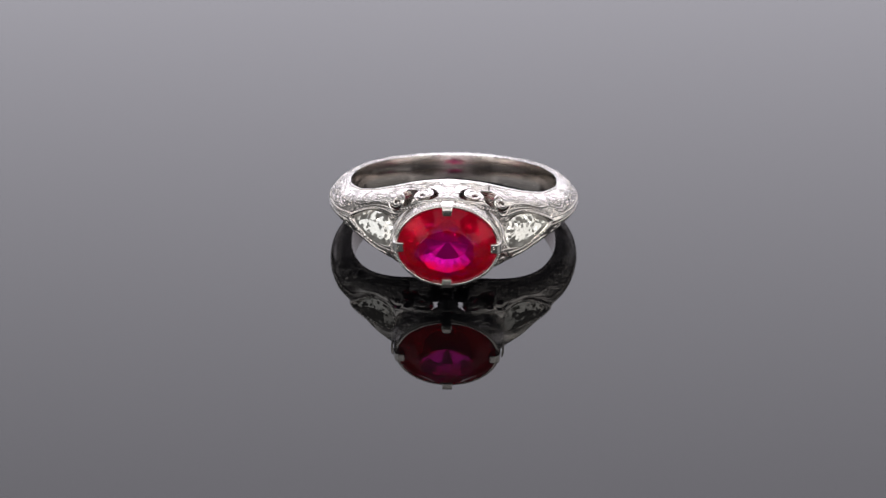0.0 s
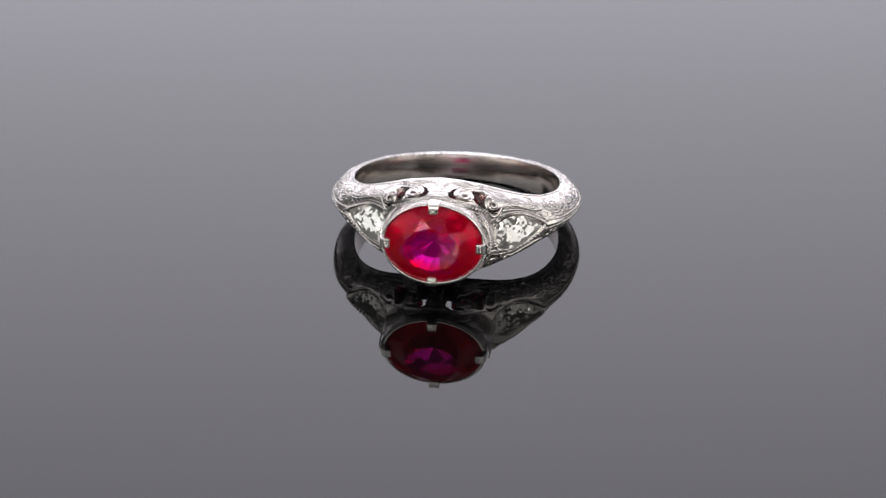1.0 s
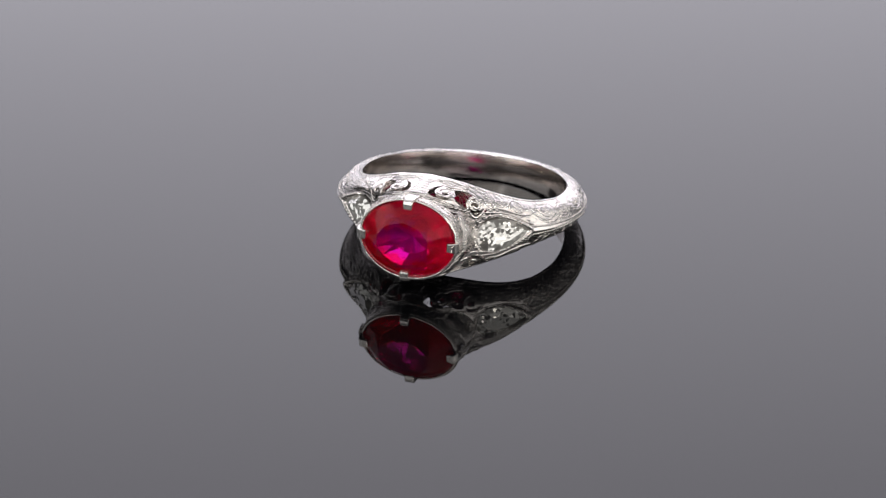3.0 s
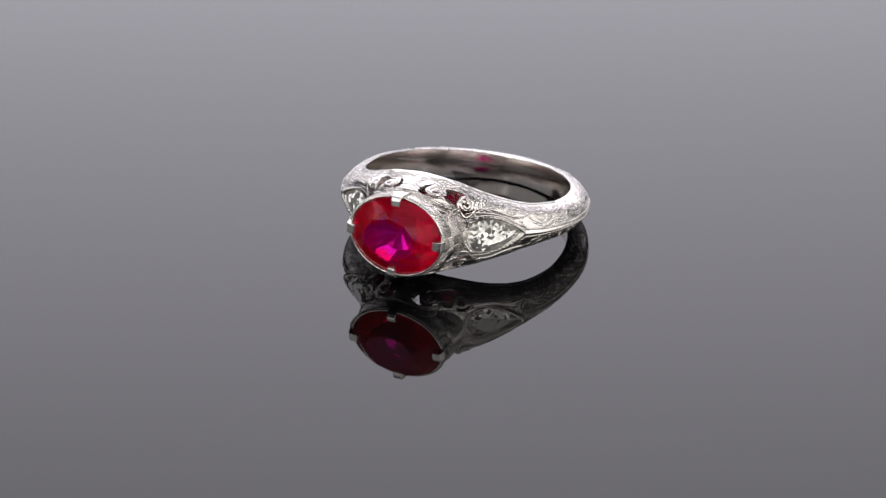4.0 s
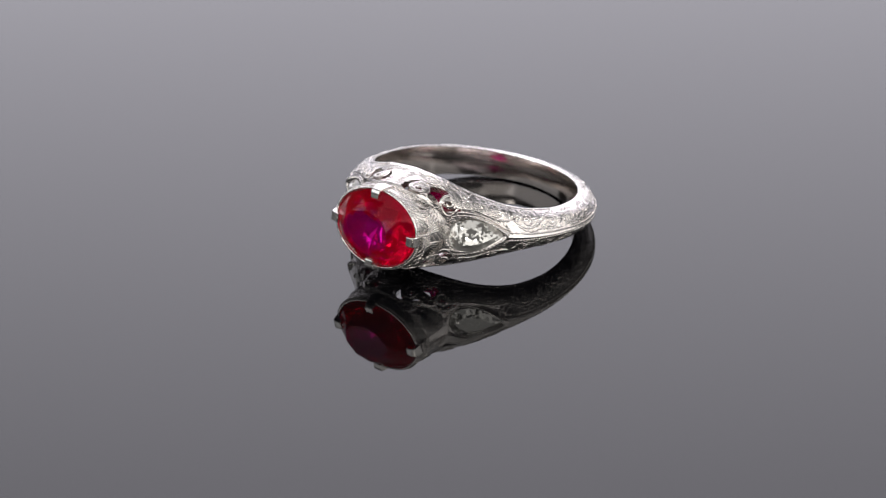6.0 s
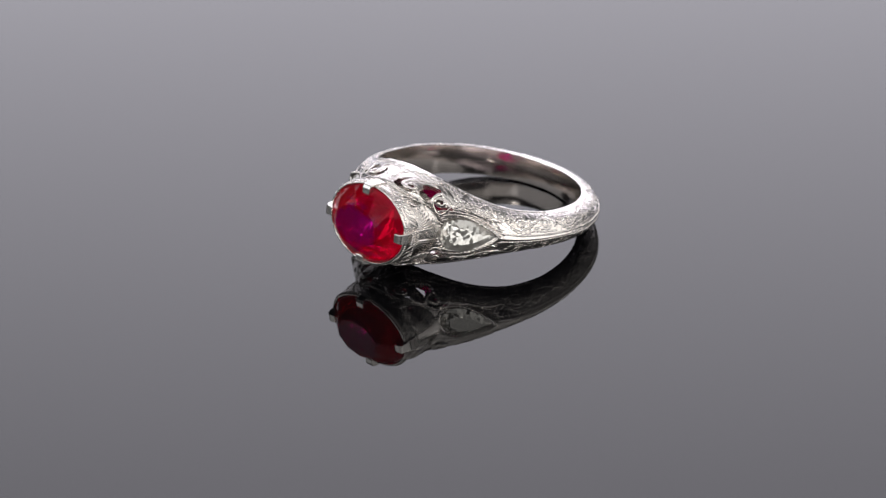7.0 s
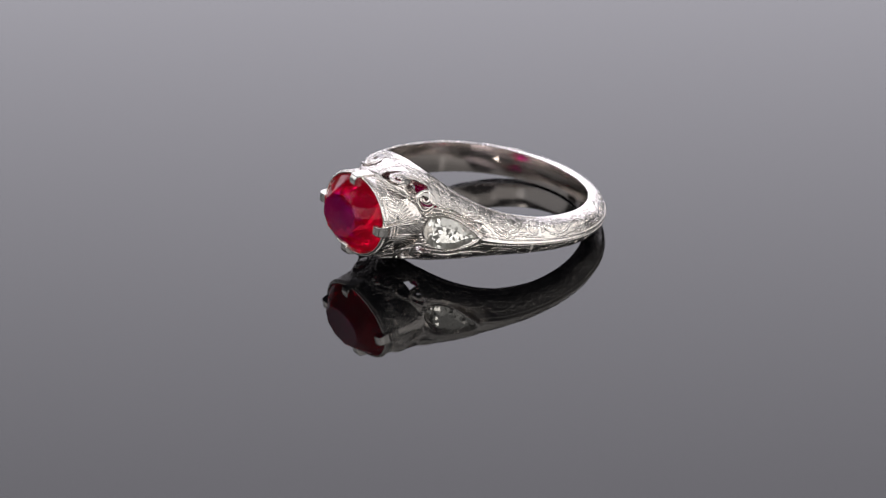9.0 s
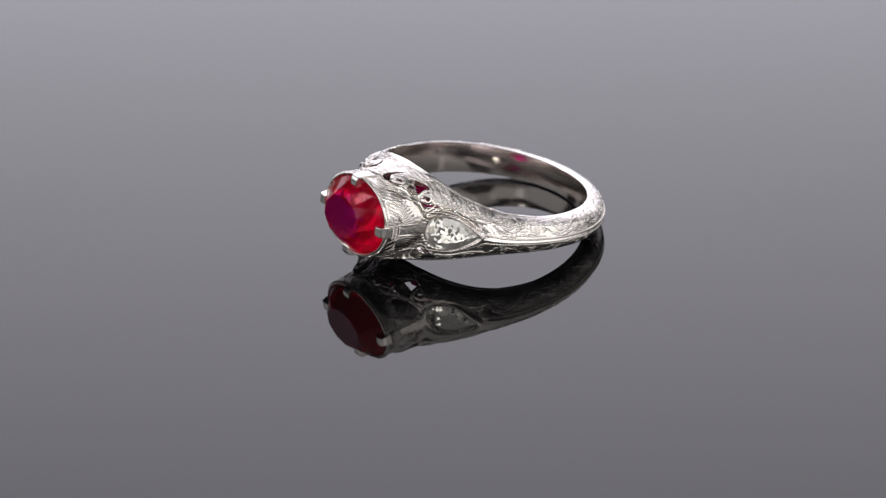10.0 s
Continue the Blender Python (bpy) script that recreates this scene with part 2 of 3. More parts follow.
def pear(a, length=2.62, half=1.47):
    """Pear outline, its point at a = 0."""
    x = math.cos(a)
    wide = math.sin(a) * (1 - 0.36 * x) * (1 if x < 0 else (1 - 0.30 * x * x))
    return (length * x + 0.1, half * 1.04 * wide)


def side_frame(sgn):
    """Local x towards the shank, y up, z outwards, at the shoulder's stone."""
    a, b = radians(37.8), radians(38.6)
    out = Vector((math.sin(b), -math.cos(b), 0))
    along = Vector((math.cos(b), math.sin(b), 0))
    m = Matrix((along, Vector((0, 0, 1)), out)).transposed().to_4x4()
    m.translation = Vector((math.sin(a), -math.cos(a), 0)) * 10.42 + Vector((0, 0, 0.08))
    m = m @ Matrix.Translation((2.2, 0.1, 0)) @ Matrix.Rotation(radians(6.0), 4, "Z") @ Matrix.Translation((-2.5, 0, 0))
    if sgn < 0:
        m = Matrix.Diagonal((-1, 1, 1, 1)) @ m
    return m


SIDE = [side_frame(k).inverted() for k in (1, -1)]


def under_pear(p):
    """Whether a point of the body lies beneath a side stone."""
    q = SIDE[0 if p.x > 0 else 1] @ p
    x = (q.x - 0.1) / 2.62
    if abs(x) >= 0.97 or q.z < -1.5:
        return False
    return abs(q.y) < 0.97 * abs(pear(math.acos(x))[1])


def shank_mesh():
    bm = bmesh.new()
    angles = [-180 + 1.0 * i for i in range(140)] + [-40 + 0.4 * i for i in range(200)] + [40 + 1.0 * i for i in range(140)]
    ns, ni = 44, 13
    rows, info = [], {}
    for psi in angles:
        row = []
        h = section(psi, 0)[1]
        for up in (1, -1):
            for k in range(ns + 1):
                s = k / ns if up > 0 else 1 - k / ns
                if up < 0 and k == 0:
                    continue
                r, z = section(psi, s)
                v = bm.verts.new(polar(psi, r, z * up))
                info[v] = (psi, s, up)
                row.append(v)
        for k in range(1, ni):
            z = -h + 2 * h * k / ni
            v = bm.verts.new(polar(psi, RIN - 0.12 * (1 - (z / h) ** 2), z))
            info[v] = (psi, -1.0, z)
            row.append(v)
        rows.append(row)
    m = len(rows[0])
    for i in range(len(rows)):
        a, b = rows[i], rows[(i + 1) % len(rows)]
        for k in range(m):
            bm.faces.new((a[k], a[(k + 1) % m], b[(k + 1) % m], b[k]))
    gone, rim_verts = [], set()
    for f in bm.faces:
        vs = [info[v] for v in f.verts]
        psi = sum(v[0] for v in vs) / 4 if max(v[0] for v in vs) - min(v[0] for v in vs) < 90 else 180
        if all(v[1] >= 0 for v in vs):
            s = sum(v[1] for v in vs) / 4
            if pierced(psi, s) < 0:
                gone.append(f)
                rim_verts.update(f.verts)
            elif abs(psi) < 19 and s > 0.73:
                gone.append(f)
            elif 20 < abs(psi) < 56 and s > 0.35 and under_pear(f.calc_center_median()):
                gone.append(f)
        elif abs(psi) < 20 and all(v[1] < 0 for v in vs) and (psi / 14) ** 2 + (sum(v[2] for v in vs) / 4 / 2.2) ** 2 < 1:
            gone.append(f)
    bmesh.ops.delete(bm, geom=gone, context="FACES")
    # draw the stepped edges of the openings onto their true outline and give them depth
    edge_verts = [v for v in rim_verts if v.is_valid and v.is_boundary]
    for v in edge_verts:
        psi, s, up = info[v]
        for _ in range(6):
            f0 = pierced(psi, s)
            gp, gs = (pierced(psi + 0.05, s) - f0) / 0.05, (pierced(psi, s + 0.002) - f0) / 0.002
            kp, ks = face_metric(psi, s)
            q = (gp * kp) ** 2 + (gs * ks) ** 2 + 1e-9
            psi, s = psi - f0 * gp * kp * kp / q, s - f0 * gs * ks * ks / q
        v.co = face_point(psi, s, up)[0]
        info[v] = (psi, s, up)
    marked = set(edge_verts)
    walls = [e for e in bm.edges if e.is_boundary and e.verts[0] in marked and e.verts[1] in marked]
    low = {v: bm.verts.new(face_point(*info[v], lift=-0.6)[0]) for v in marked}
    for e in walls:
        a, b = e.verts
        bm.faces.new((a, b, low[b], low[a]))
    bmesh.ops.delete(bm, geom=[v for v in bm.verts if not v.link_faces], context="VERTS")
    for e in bm.edges:
        if len(e.link_faces) == 2 and e.calc_face_angle(0) > radians(28):
            e.smooth = False
    return bm


ring = tagged(new("gemstone_ring"), "engraved white platinum ring with red oval ruby, lying on black acrylic", "ring")
ring.empty_display_size = 0.01
shank = part("shank", shank_mesh(), ENGRAVED, ring, "engraved knife-edged platinum shank with pierced shoulders", smooth=True)


# the polished inside of the band
def lining():
    bm = bmesh.new()
    rings = []
    for i in range(241):
        psi = 22 + 316 * i / 240
        a = psi if psi <= 180 else psi - 360
        h = section(a, 0)[1] * 0.93
        rings.append([polar(a, RIN - 0.015 - 0.12 * (1 - (t / 1.02) ** 2), h * t) for t in np.linspace(-1, 1, 9)])
    loft(bm, rings, closed=False)
    return bm


part("inner_band", lining(), POLISHED, ring, "mirror-polished inside of the band", smooth=True)

# ---- collar that holds the ruby ----
COLLAR = ((-9.7, 4.55, 3.15), (-10.8, 4.50, 3.28), (-11.6, 4.38, 3.34), (-12.3, 4.25, 3.36), (-13.05, 4.18, 3.36), (-13.43, 4.16, 3.34),
          (-13.54, 4.12, 3.30), (-13.58, 4.05, 3.23), (-13.54, 3.98, 3.16), (-12.9, 3.9, 3.08), (-12.0, 3.8, 3.0), (-10.8, 3.9, 2.9))


def oval(phi, y, a, b):
    return Vector((a * math.cos(phi), y, b * math.sin(phi)))


def collar_point(phi, v):
    """Outer wall of the collar: v = 0 at the base, 1 at the rim."""
    ys = np.linspace(0, 1, 6)
    return oval(phi, *[float(np.interp(v, ys, [c[i] for c in COLLAR[:6]])) for i in range(3)])


def collar_normal(phi, v):
    n = (collar_point(phi + 0.02, v) - collar_point(phi - 0.02, v)).cross(collar_point(phi, v + 0.03) - collar_point(phi, v - 0.03)).normalized()
    return n if n.dot(Vector((math.cos(phi), 0, math.sin(phi)))) > 0 else -n


bm = bmesh.new()
loft(bm, [[oval(2 * math.pi * k / 120, *c) for k in range(120)] for c in COLLAR])
# the gallery under the stone is open above and below
bmesh.ops.delete(bm, geom=[f for f in bm.faces if -12.1 < f.calc_center_median().y < -11.0 and abs(f.calc_center_median().z) > 2.15], context="FACES")
collar = part("collar", bm, ENGRAVED, ring, "oval platinum collar round the ruby", smooth=True)

bm = bmesh.new()
for k in range(104):
    phi = 2 * math.pi * (k + 0.5) / 104
    bead(bm, oval(phi, -13.34, 4.17, 3.35), (math.cos(phi), -0.3, math.sin(phi)), 0.11)
part("milgrain", bm, PLATINUM, collar, "row of fine metal beads", smooth=True, kind="stuff")

# fine lines cut into the collar's flare
bm = bmesh.new()
for k in range(130):
    phi = 2 * math.pi * k / 130
    if abs(math.cos(phi)) > 0.95:
        continue
    to_side = math.copysign(1, math.cos(phi)) * -math.copysign(1, math.sin(phi))
    sweep = to_side * random.uniform(0.16, 0.34)
    a, b = random.uniform(0.62, 0.86), random.uniform(0.15, 0.45)
    pts = [collar_point(phi + sweep * t * (2 - t), a + (b - a) * t ** 1.6) for t in (0, 0.25, 0.5, 0.75, 1)]
    tube(bm, pts, [0.012, 0.045, 0.055, 0.045, 0.01], 5, 0.9, [collar_normal(phi + sweep * t, 0.5) for t in (0, 0.25, 0.5, 0.75, 1)])
part("engraving", bm, PLATINUM, collar, "fine hatched engraving", smooth=True, kind="stuff")


# ---- prongs ----
def prong():
    bm = bmesh.new()
    prof = [(0.22, -11.8), (0.30, -12.8), (0.28, -13.5), (0.18, -13.88), (-0.1, -14.02), (-0.58, -14.0), (-0.68, -13.76),
            (-0.45, -13.6), (-0.14, -13.35), (-0.12, -12.6), (-0.1, -11.8)]
    width = [0.50, 0.48, 0.45, 0.42, 0.40, 0.37, 0.35, 0.38, 0.42, 0.46, 0.5]
    sides = []
    for sgn in (-1, 1):
        sides.append([bm.verts.new((p[0], p[1], sgn * w)) for p, w in zip(prof, width)])
    n = len(prof)
    for k in range(n):
        bm.faces.new((sides[0][k], sides[0][(k + 1) % n], sides[1][(k + 1) % n], sides[1][k]))
    bm.faces.new(sides[0])
    bm.faces.new(sides[1][::-1])
    bmesh.ops.bevel(bm, geom=[e for e in bm.edges if e.calc_length() < 1.2], offset=0.11, segments=3, affect="EDGES", profile=0.6)
    return bm


for phi, a in ((0, 4.02), (90, 3.19), (180, 4.02), (270, 3.19)):
    bm = prong()
    bmesh.ops.translate(bm, vec=(a, -0.15, 0), verts=bm.verts)
    bmesh.ops.rotate(bm, cent=(0, 0, 0), matrix=Matrix.Rotation(-radians(phi), 3, "Y"), verts=bm.verts)
    claw = part("prong", bm, BRIGHT, ring, "square polished platinum prong")
    if phi in (0, 180):
        bm = bmesh.new()
        sgn = 1 if phi == 0 else -1
        for y, r in ((-13.0, 0.5), (-12.7, 0.55), (-12.4, 0.58)):
            for k in range(9):
                t = -1.0 + 0.25 * k
                bead(bm, (sgn * (4.42 + 0.09 * math.cos(t * 1.5)), y, r * t), (sgn, -0.1, 0.5 * t), 0.10)
        part("milgrain", bm, PLATINUM, claw, "banded rows of metal beads", smooth=True, kind="stuff")


# ---- cut stones ----
def cut(outline, table, crown, girdle, depth, star=0.55, fold=8, keel=1.0, bulge=1.14, rings=((0.62, 0.47), (0.34, 0.76)), under=0):
    """A brilliant cut over any outline: points of the facets' corners, closed by their convex hull. Out is +z.
    keel below 1 keeps the pavilion long, so that its end facets are as steep as its sides."""
    bm = bmesh.new()

    def put(a, k, z):
        x, y = outline(a)
        bm.verts.new(((1 - (1 - k) * keel) * x, k * y, z))

    for i in range(fold):
        a = 2 * math.pi * i / fold
        put(a + math.pi / fold, table, crown)
        put(a, table + (1 - table) * star, crown * (1 - star) * bulge)
    for i in range(4 * fold):
        a = math.pi * i / (2 * fold)
        put(a, 1.0, 0.0)
        put(a, 1.0, -girdle)
    under = under or fold
    for i in range(under):
        a = 2 * math.pi * i / under
        put(a + math.pi / under, rings[0][0], -girdle - depth * rings[0][1])
        put(a, rings[1][0], -girdle - depth * rings[1][1])
    put(0, 0.03, -girdle - depth)
    put(math.pi, 0.03, -girdle - depth)
    res = bmesh.ops.convex_hull(bm, input=bm.verts[:])
    spare = {g for g in res["geom_interior"] + res["geom_unused"] if isinstance(g, bmesh.types.BMVert)}
    bmesh.ops.delete(bm, geom=list(spare), context="VERTS")
    bmesh.ops.dissolve_limit(bm, angle_limit=radians(1.0), verts=bm.verts[:], edges=bm.edges[:])
    return bm


bm = cut(lambda a: (3.92 * math.cos(a), 3.1 * math.sin(a)), 0.57, 1.5, 0.12, 2.95, star=0.56, fold=10, under=20, bulge=1.16, rings=((0.74, 0.40), (0.42, 0.72)))
bmesh.ops.rotate(bm, cent=(0, 0, 0), matrix=Matrix.Rotation(radians(90), 3, "X"), verts=bm.verts)
bmesh.ops.translate(bm, vec=(0, -13.5, 0), verts=bm.verts)
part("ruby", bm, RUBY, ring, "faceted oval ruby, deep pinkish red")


for sgn in (1, -1):
    m = side_frame(sgn)
    ring_of = lambda k, z: [Vector((*[k * c for c in pear(2 * math.pi * i / 72)], z - 0.02 * (k * pear(2 * math.pi * i / 72)[0]) ** 2 - 0.2 * (k * pear(2 * math.pi * i / 72)[1]) ** 2)) for i in range(72)]
    bm = bmesh.new()
    made = loft(bm, [ring_of(k, z) for k, z in ((1.04, -1.3), (1.04, -0.25), (1.03, 0.08), (0.98, 0.2), (0.90, 0.22), (0.83, 0.12), (0.80, -0.1), (0.66, -1.2))])
    bm.faces.new(made[-1])
    bmesh.ops.transform(bm, matrix=m, verts=bm.verts)
    setting = part("pear_setting", bm, PLATINUM, ring, "pear-shaped platinum setting", smooth=True)
    bm = bmesh.new()
    for i in range(46):
        a = 2 * math.pi * i / 46
        x, y = pear(a)
        bead(bm, m @ Vector((0.95 * x, 0.95 * y, 0.25 - 0.02 * x * x - 0.19 * y * y)), m.to_3x3() @ Vector((0.2 * x, 0.3 * y, 1)), 0.165)
    part("milgrain", bm, PLATINUM, setting, "beaded edge", smooth=True, kind="stuff")
    bm = cut(lambda a: tuple(0.85 * c for c in pear(a)), 0.52, 0.36, 0.03, 0.95, fold=8, under=11, keel=0.75, rings=((0.6, 0.41), (0.3, 0.71)))
    bmesh.ops.transform(bm, matrix=m @ Matrix.Translation((0, 0, -0.06)), verts=bm.verts)
    part("diamond", bm, DIAMOND, ring, "clear pear-cut diamond")


# ---- scrollwork laid on the faces ----
def spiral(psi0, s0, r0, r1, turns, start, way, steps=30):
    """Points (angle, share) of a spiral round psi0, s0, in millimetres."""
    kp, ks = face_metric(psi0, s0)
    pts = []
    for i in range(steps + 1):
        t = i / steps
        a, r = start + way * turns * 2 * math.pi * t, r0 + (r1 - r0) * t ** 0.85
        pts.append((psi0 + kp * r * math.cos(a), s0 + ks * r * math.sin(a)))
    return pts


def lay(bm, pts, sgn, up, thick, lift=0.0, flat=1.0, sides=6, ends=0.35):
    ps, ns = [], []
    for psi, s in pts:
        p, n = face_point(psi * sgn, s, up, lift)
        ps.append(p)
        ns.append(n)
    k = len(pts) - 1
    tube(bm, ps, [thick * (ends + (1 - ends) * math.sin(math.pi * min(max((i + 0.5) / (k + 1), 0.0), 1.0)) ** 0.5) for i in range(k + 1)], sides, flat, ns)


def piece(name, pts, sgn, up, thick, label="", **more):
    """One engraved line as a part of the shank."""
    bm = bmesh.new()
    lay(bm, pts, sgn, up, thick, flat=0.55, **more)
    return part(name, bm, PLATINUM, shank, label, smooth=True)


def petals(bm, psi0, s0, r0, r1, angles, sgn, up, thick):
    """Teardrop leaves spread round a point of the face."""
    kp, ks = face_metric(psi0, s0)
    for a in angles:
        pts = [(psi0 + kp * q * math.cos(a + 0.5 * (q - r0)), s0 + ks * q * math.sin(a + 0.5 * (q - r0))) for q in np.linspace(r0, r1, 5)]
        lay(bm, pts, sgn, up, thick, -0.02, 0.5, ends=0.12)


for sgn in (1, -1):
    for up in (1, -1):
        bm = bmesh.new()
        lay(bm, spiral(10.6, 0.36, 0.08, 0.72, 1.3, -2.97, 1) + [(14.0, 0.185), (17.5, 0.16), (20.5, 0.17)], sgn, up, 0.16, -0.02, 0.75, 8)
        part("scroll", bm, PLATINUM, ring, "curled volute of the pierced shoulder", smooth=True)
        bm = bmesh.new()
        lay(bm, spiral(23.2, 0.46, 0.09, 0.76, 1.35, 3.0, -1) + [(28.0, 0.50), (29.5, 0.40), (30.0, 0.30)], sgn, up, 0.145, -0.02, 0.6, 8)
        part("scroll", bm, PLATINUM, ring, "curled volute of the pierced shoulder", smooth=True)
        bm = bmesh.new()
        lay(bm, [(12.2, 0.50), (13.6, 0.44), (14.6, 0.47), (14.6, 0.55), (16.5, 0.61), (18.5, 0.64)], sgn, up, 0.13, -0.10, 1.0)
        part("tendril", bm, PLATINUM, ring, "thin leaf bar in the pierced opening", smooth=True)

        # engraved scrolls along the shank: a waving stem, curls in its bends and leaves outside them
        bm = bmesh.new()
        wave = lambda a: 0.44 + 0.21 * math.sin(math.pi * (a - 54) / 14.0)
        for k in range(7):
            a0 = 54 + 14.0 * k
            flip = 1 if k % 2 == 0 else -1
            size = 1.0 if k < 2 else 0.85
            piece("stem", [(a0 + 1.4 * q, wave(a0 + 1.4 * q)) for q in range(11)], sgn, up, 0.10, ends=0.8)
            mid = a0 + 7.0 + random.uniform(-0.6, 0.6)
            piece("curl", spiral(mid, 0.42 - 0.02 * flip, 0.08, 0.56 * size, 1.7, 1.2 * flip, -flip, 36), sgn, up, 0.10)
            petals(bm, mid - 4.6, 0.43 - 0.10 * flip, 0.06, 0.5 * size, [flip * q for q in (-2.5, -1.8, -1.1, -0.4)], sgn, up, 0.15)
            petals(bm, mid + 4.4, 0.43 + 0.02 * flip, 0.06, 0.42 * size, [flip * q for q in (-1.2, -0.4, 0.5, 1.2)], sgn, up, 0.13)
            for q in range(5):
                b0 = a0 + 1.8 + 2.3 * q
                edge = wave(b0) + 0.02 * flip
                lay(bm, [(b0, edge), (b0 + 0.6, edge + 0.07 * flip), (b0 + 1.6, edge + 0.12 * flip), (b0 + 2.9, edge + 0.11 * flip)], sgn, up, 0.13, -0.02, 0.55, ends=0.15)
            for q in range(4):
                b0 = a0 + 2.6 + 2.5 * q
                lay(bm, [(b0, 0.43 - 0.33 * flip), (b0 + 1.3, 0.43 - 0.28 * flip), (b0 + 2.4, 0.43 - 0.32 * flip)], sgn, up, 0.10, -0.02, 0.55, ends=0.15)
        # larger leaf scroll above the side stone
        piece("curl", spiral(44.5, 0.29, 0.42, 0.72, 1.15, 2.6, -1), sgn, up, 0.10)
        petals(bm, 44.5, 0.29, 0.05, 0.36, (0.3, 1.3, 2.3, 3.4, 4.6, 5.5), sgn, up, 0.13)
        piece("curl", spiral(35.8, 0.24, 0.06, 0.46, 1.5, 0.4, 1), sgn, up, 0.10)
        petals(bm, 39.3, 0.22, 0.05, 0.40, (-2.2, -1.4, -0.5, 0.6), sgn, up, 0.11)
        piece("curl", spiral(31.0, 0.34, 0.06, 0.38, 1.4, 2.0, -1), sgn, up, 0.10)
        lay(bm, [(31.0, 0.50), (33.5, 0.42), (37, 0.43), (41, 0.50), (46, 0.54), (51, 0.48), (55, 0.36)], sgn, up, 0.09)
        for k, (a, b) in enumerate(((24.5, 0.80), (23.5, 0.72))):
            edge = [(a + 3.2 * q, b - (0.20 - 0.015 * k) * math.sin(math.pi * min((q + 0.4) / 9.5, 1.0)) + 0.012 * q) for q in range(10)]
            piece("border_line", edge, sgn, up, 0.08, ends=0.6)
        petals(bm, 24.5, 0.86, 0.05, 0.55, (-1.3, -0.7, -2.0, 2.4), sgn, up, 0.10)
        petals(bm, 50.5, 0.72, 0.05, 0.50, (-2.6, -3.3, -1.8), sgn, up, 0.09)
        petals(bm, 50.5, 0.36, 0.04, 0.40, (-1.9, -1.1, -0.3, 0.5), sgn, up, 0.11)
        # feathered lines on the bridge behind the stone
        for k in range(7):
            b = 0.06 + 0.055 * k
            lay(bm, [(0.15, b + 0.05), (1.3, b + 0.03), (2.6, b - 0.02 + random.uniform(-0.02, 0.02))], sgn, up, 0.06, -0.015, 0.9, ends=0.3)
        petals(bm, 3.4, 0.34, 0.05, 0.5, (-2.6, -1.8, -1.0, 1.2, 2.0), sgn, up, 0.09)
        for k in range(16):
            a = 4 + 1.7 * k
            lay(bm, [(a, 0.05), (a + 1.1, 0.10), (a + 2.4, 0.105)], sgn, up, 0.05, 0.0, 0.5, ends=0.2)
        for k in range(10):
            a = 5 + 1.6 * k
            lay(bm, [(a, 0.70), (a + 1.0, 0.665), (a + 1.8, 0.685)], sgn, up, 0.09, ends=0.2)
        # long graver lines that sweep from the bridge round the collar and along the inner edge
        for k in range(6):
            b = 0.585 + 0.03 * k
            lay(bm, [(0.6 + 1.55 * q, b + 0.012 * math.sin(0.9 * q + k) + 0.0035 * q) for q in range(10)], sgn, up, 0.07, 0.0, 0.9, ends=0.2)
        for k in range(4):
            b = 0.055 + 0.034 * k
            lay(bm, [(3.2 + 1.5 * k + 2.0 * q, b + 0.014 * math.sin(1.1 * q + 2 * k)) for q in range(10 - k)], sgn, up, 0.085, 0.0, 0.9, ends=0.15)
        petals(bm, 4.2, 0.12, 0.08, 0.62, (-2.4, -1.7, 2.9, 2.2), sgn, up, 0.12)
        petals(bm, 9.0, 0.07, 0.06, 0.50, (0.2, 0.9, 2.4, 3.0), sgn, up, 0.11)
        petals(bm, 2.0, 0.47, 0.05, 0.55, (-2.2, -1.5, -0.8, 0.0, 0.8), sgn, up, 0.10)
        petals(bm, 29.3, 0.20, 0.08, 0.62, (-2.6, -1.8, -1.0, -0.2, 0.6, 1.4), sgn, up, 0.13)
        part("engraving", bm, PLATINUM, shank, "hand-cut leaf scrolls", smooth=True, kind="stuff")

        # beads along the ridge and the inner edge
        bm = bmesh.new()
        psi = 52.0
        while psi < 150:
            p, n = face_point(psi * sgn, 0.86, up)
            bead(bm, p, n, 0.115)
            psi += 1.3
        part("milgrain", bm, PLATINUM, shank, "bead line along the ridge", smooth=True, kind="stuff")
        bm = bmesh.new()
        psi = 19.0
        while psi < 80:
            p, n = face_point(psi * sgn, 0.035, up)
            bead(bm, p, n, 0.075)
            psi += 1.0
        part("milgrain", bm, PLATINUM, shank, "bead line along the inner edge", smooth=True, kind="stuff")

        # leaf fan between prong and side stone
        bm = bmesh.new()
        for k in range(9):
            t = k / 8
            phi = radians(up * (9 + 34 * t))
            root = radians(up * (7 + 8 * t))
            pts = [collar_point(root + (phi - root) * q, 0.62 - (0.5 - 0.25 * t) * q) for q in (0, 0.3, 0.6, 1)]
            ns = [collar_normal(root + (phi - root) * q, 0.62 - (0.5 - 0.25 * t) * q) for q in (0, 0.3, 0.6, 1)]
            if sgn < 0:
                pts, ns = [Vector((-p.x, p.y, p.z)) for p in pts], [Vector((-p.x, p.y, p.z)) for p in ns]
            tube(bm, pts, [0.04, 0.09, 0.13, 0.05], 6, 1.0, ns)
        part("leaf_fan", bm, PLATINUM, ring, "engraved leaf fan beside the prong", smooth=True)


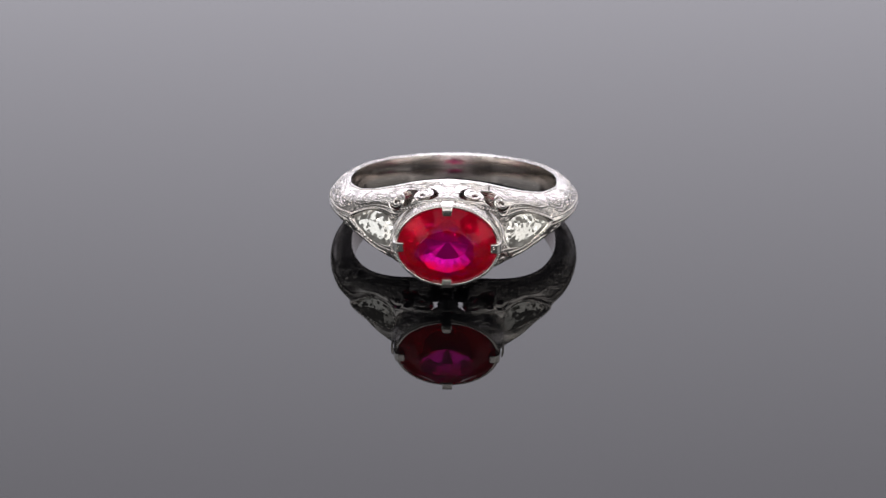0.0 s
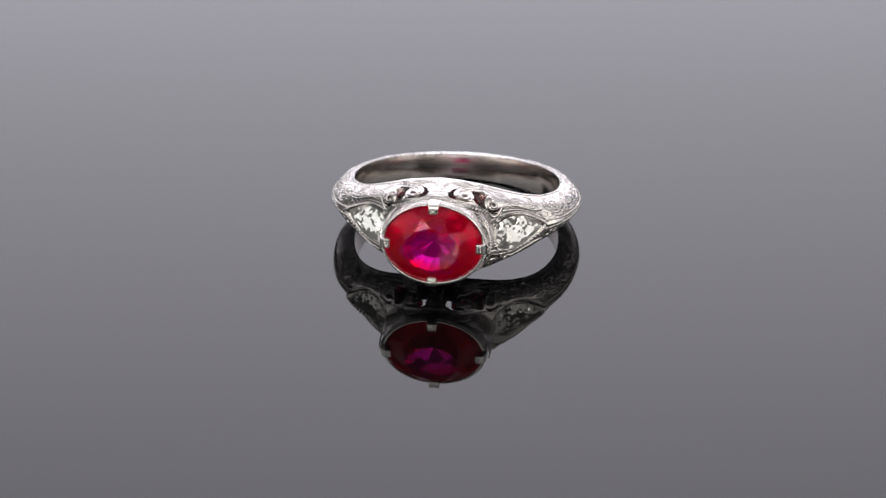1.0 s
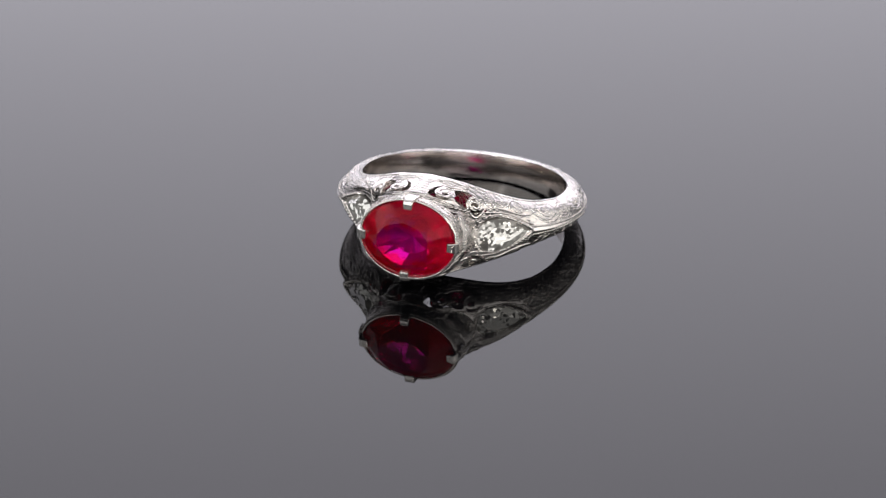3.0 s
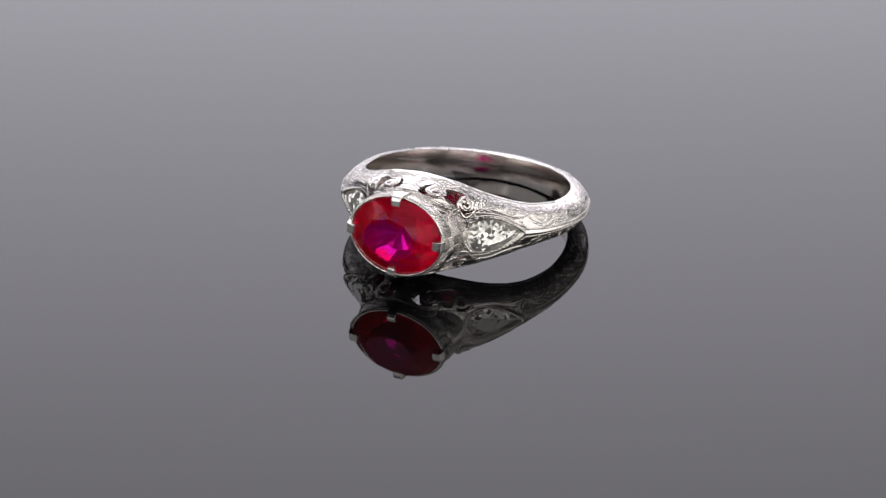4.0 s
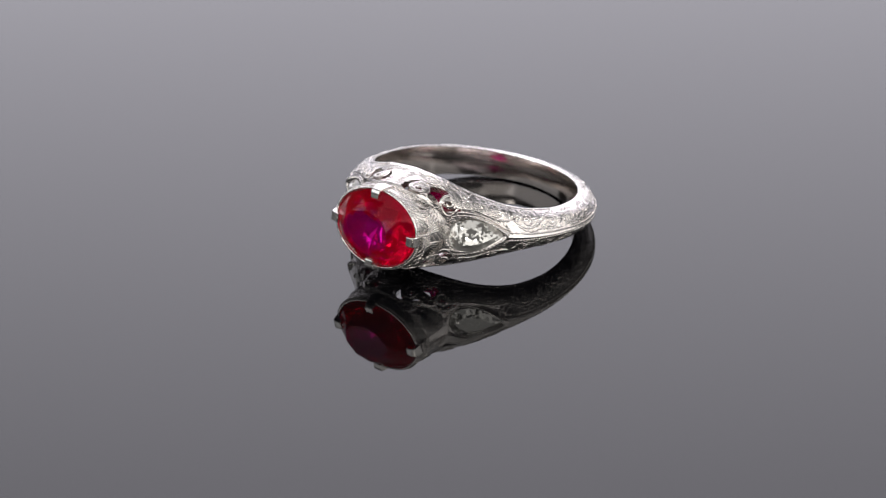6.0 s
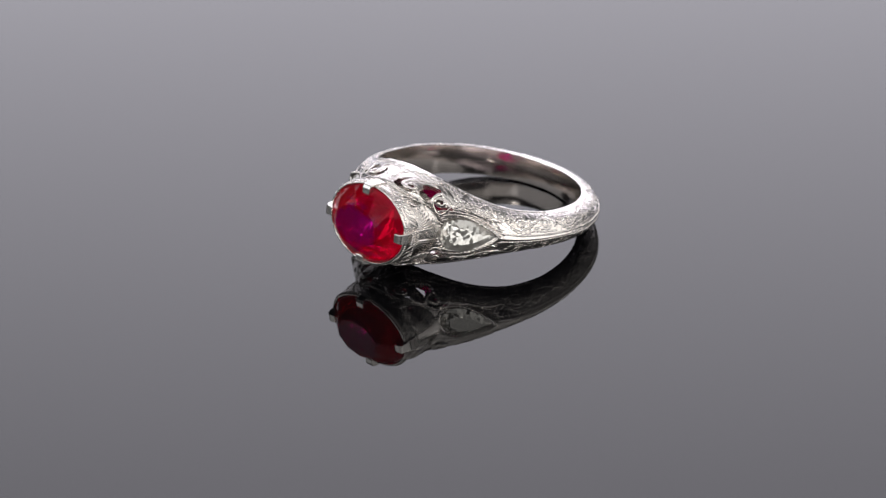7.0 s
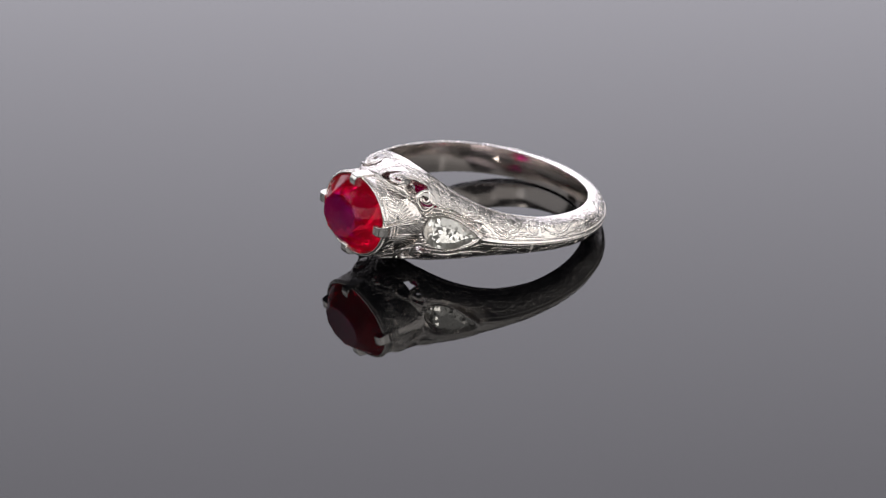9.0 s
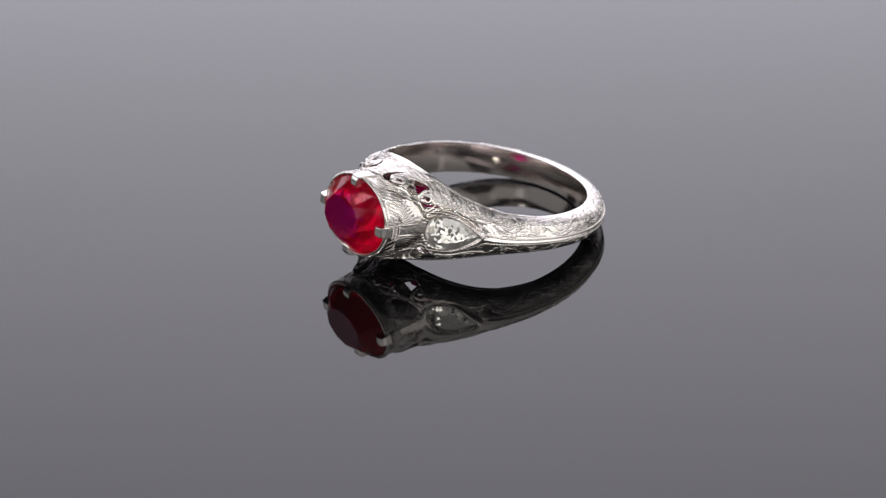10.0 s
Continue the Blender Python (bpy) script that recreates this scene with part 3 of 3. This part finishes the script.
# ---- the turn of the ring on its support ----
YAW, TILT = -2.453, 9.613
AXIS, CENTRE = Matrix.Translation((0.002575, 0.007608, 0)), Matrix.Translation((-0.001674, 0.002535, 0.002684))
TURN = ((0, 0), (0.5, -3.0), (1, -5.85), (1.5, -8.69), (2, -11.56), (2.5, -14.39), (4, -23.15), (4.5, -26.08), (5, -28.9), (5.5, -31.64),
        (7, -40.0), (7.5, -42.78), (8, -45.64), (8.5, -48.5), (9, -51.0), (9.5, -51.45), (10, -49.86))


def motions():
    walk(ring, [(t, AXIS @ pose(0, 0, 0, 0, 0, a) @ CENTRE @ pose(0, 0, 0, 0, 0, YAW) @ pose(0, 0, 0, -TILT, 0, 0)) for t, a in TURN])


motions()
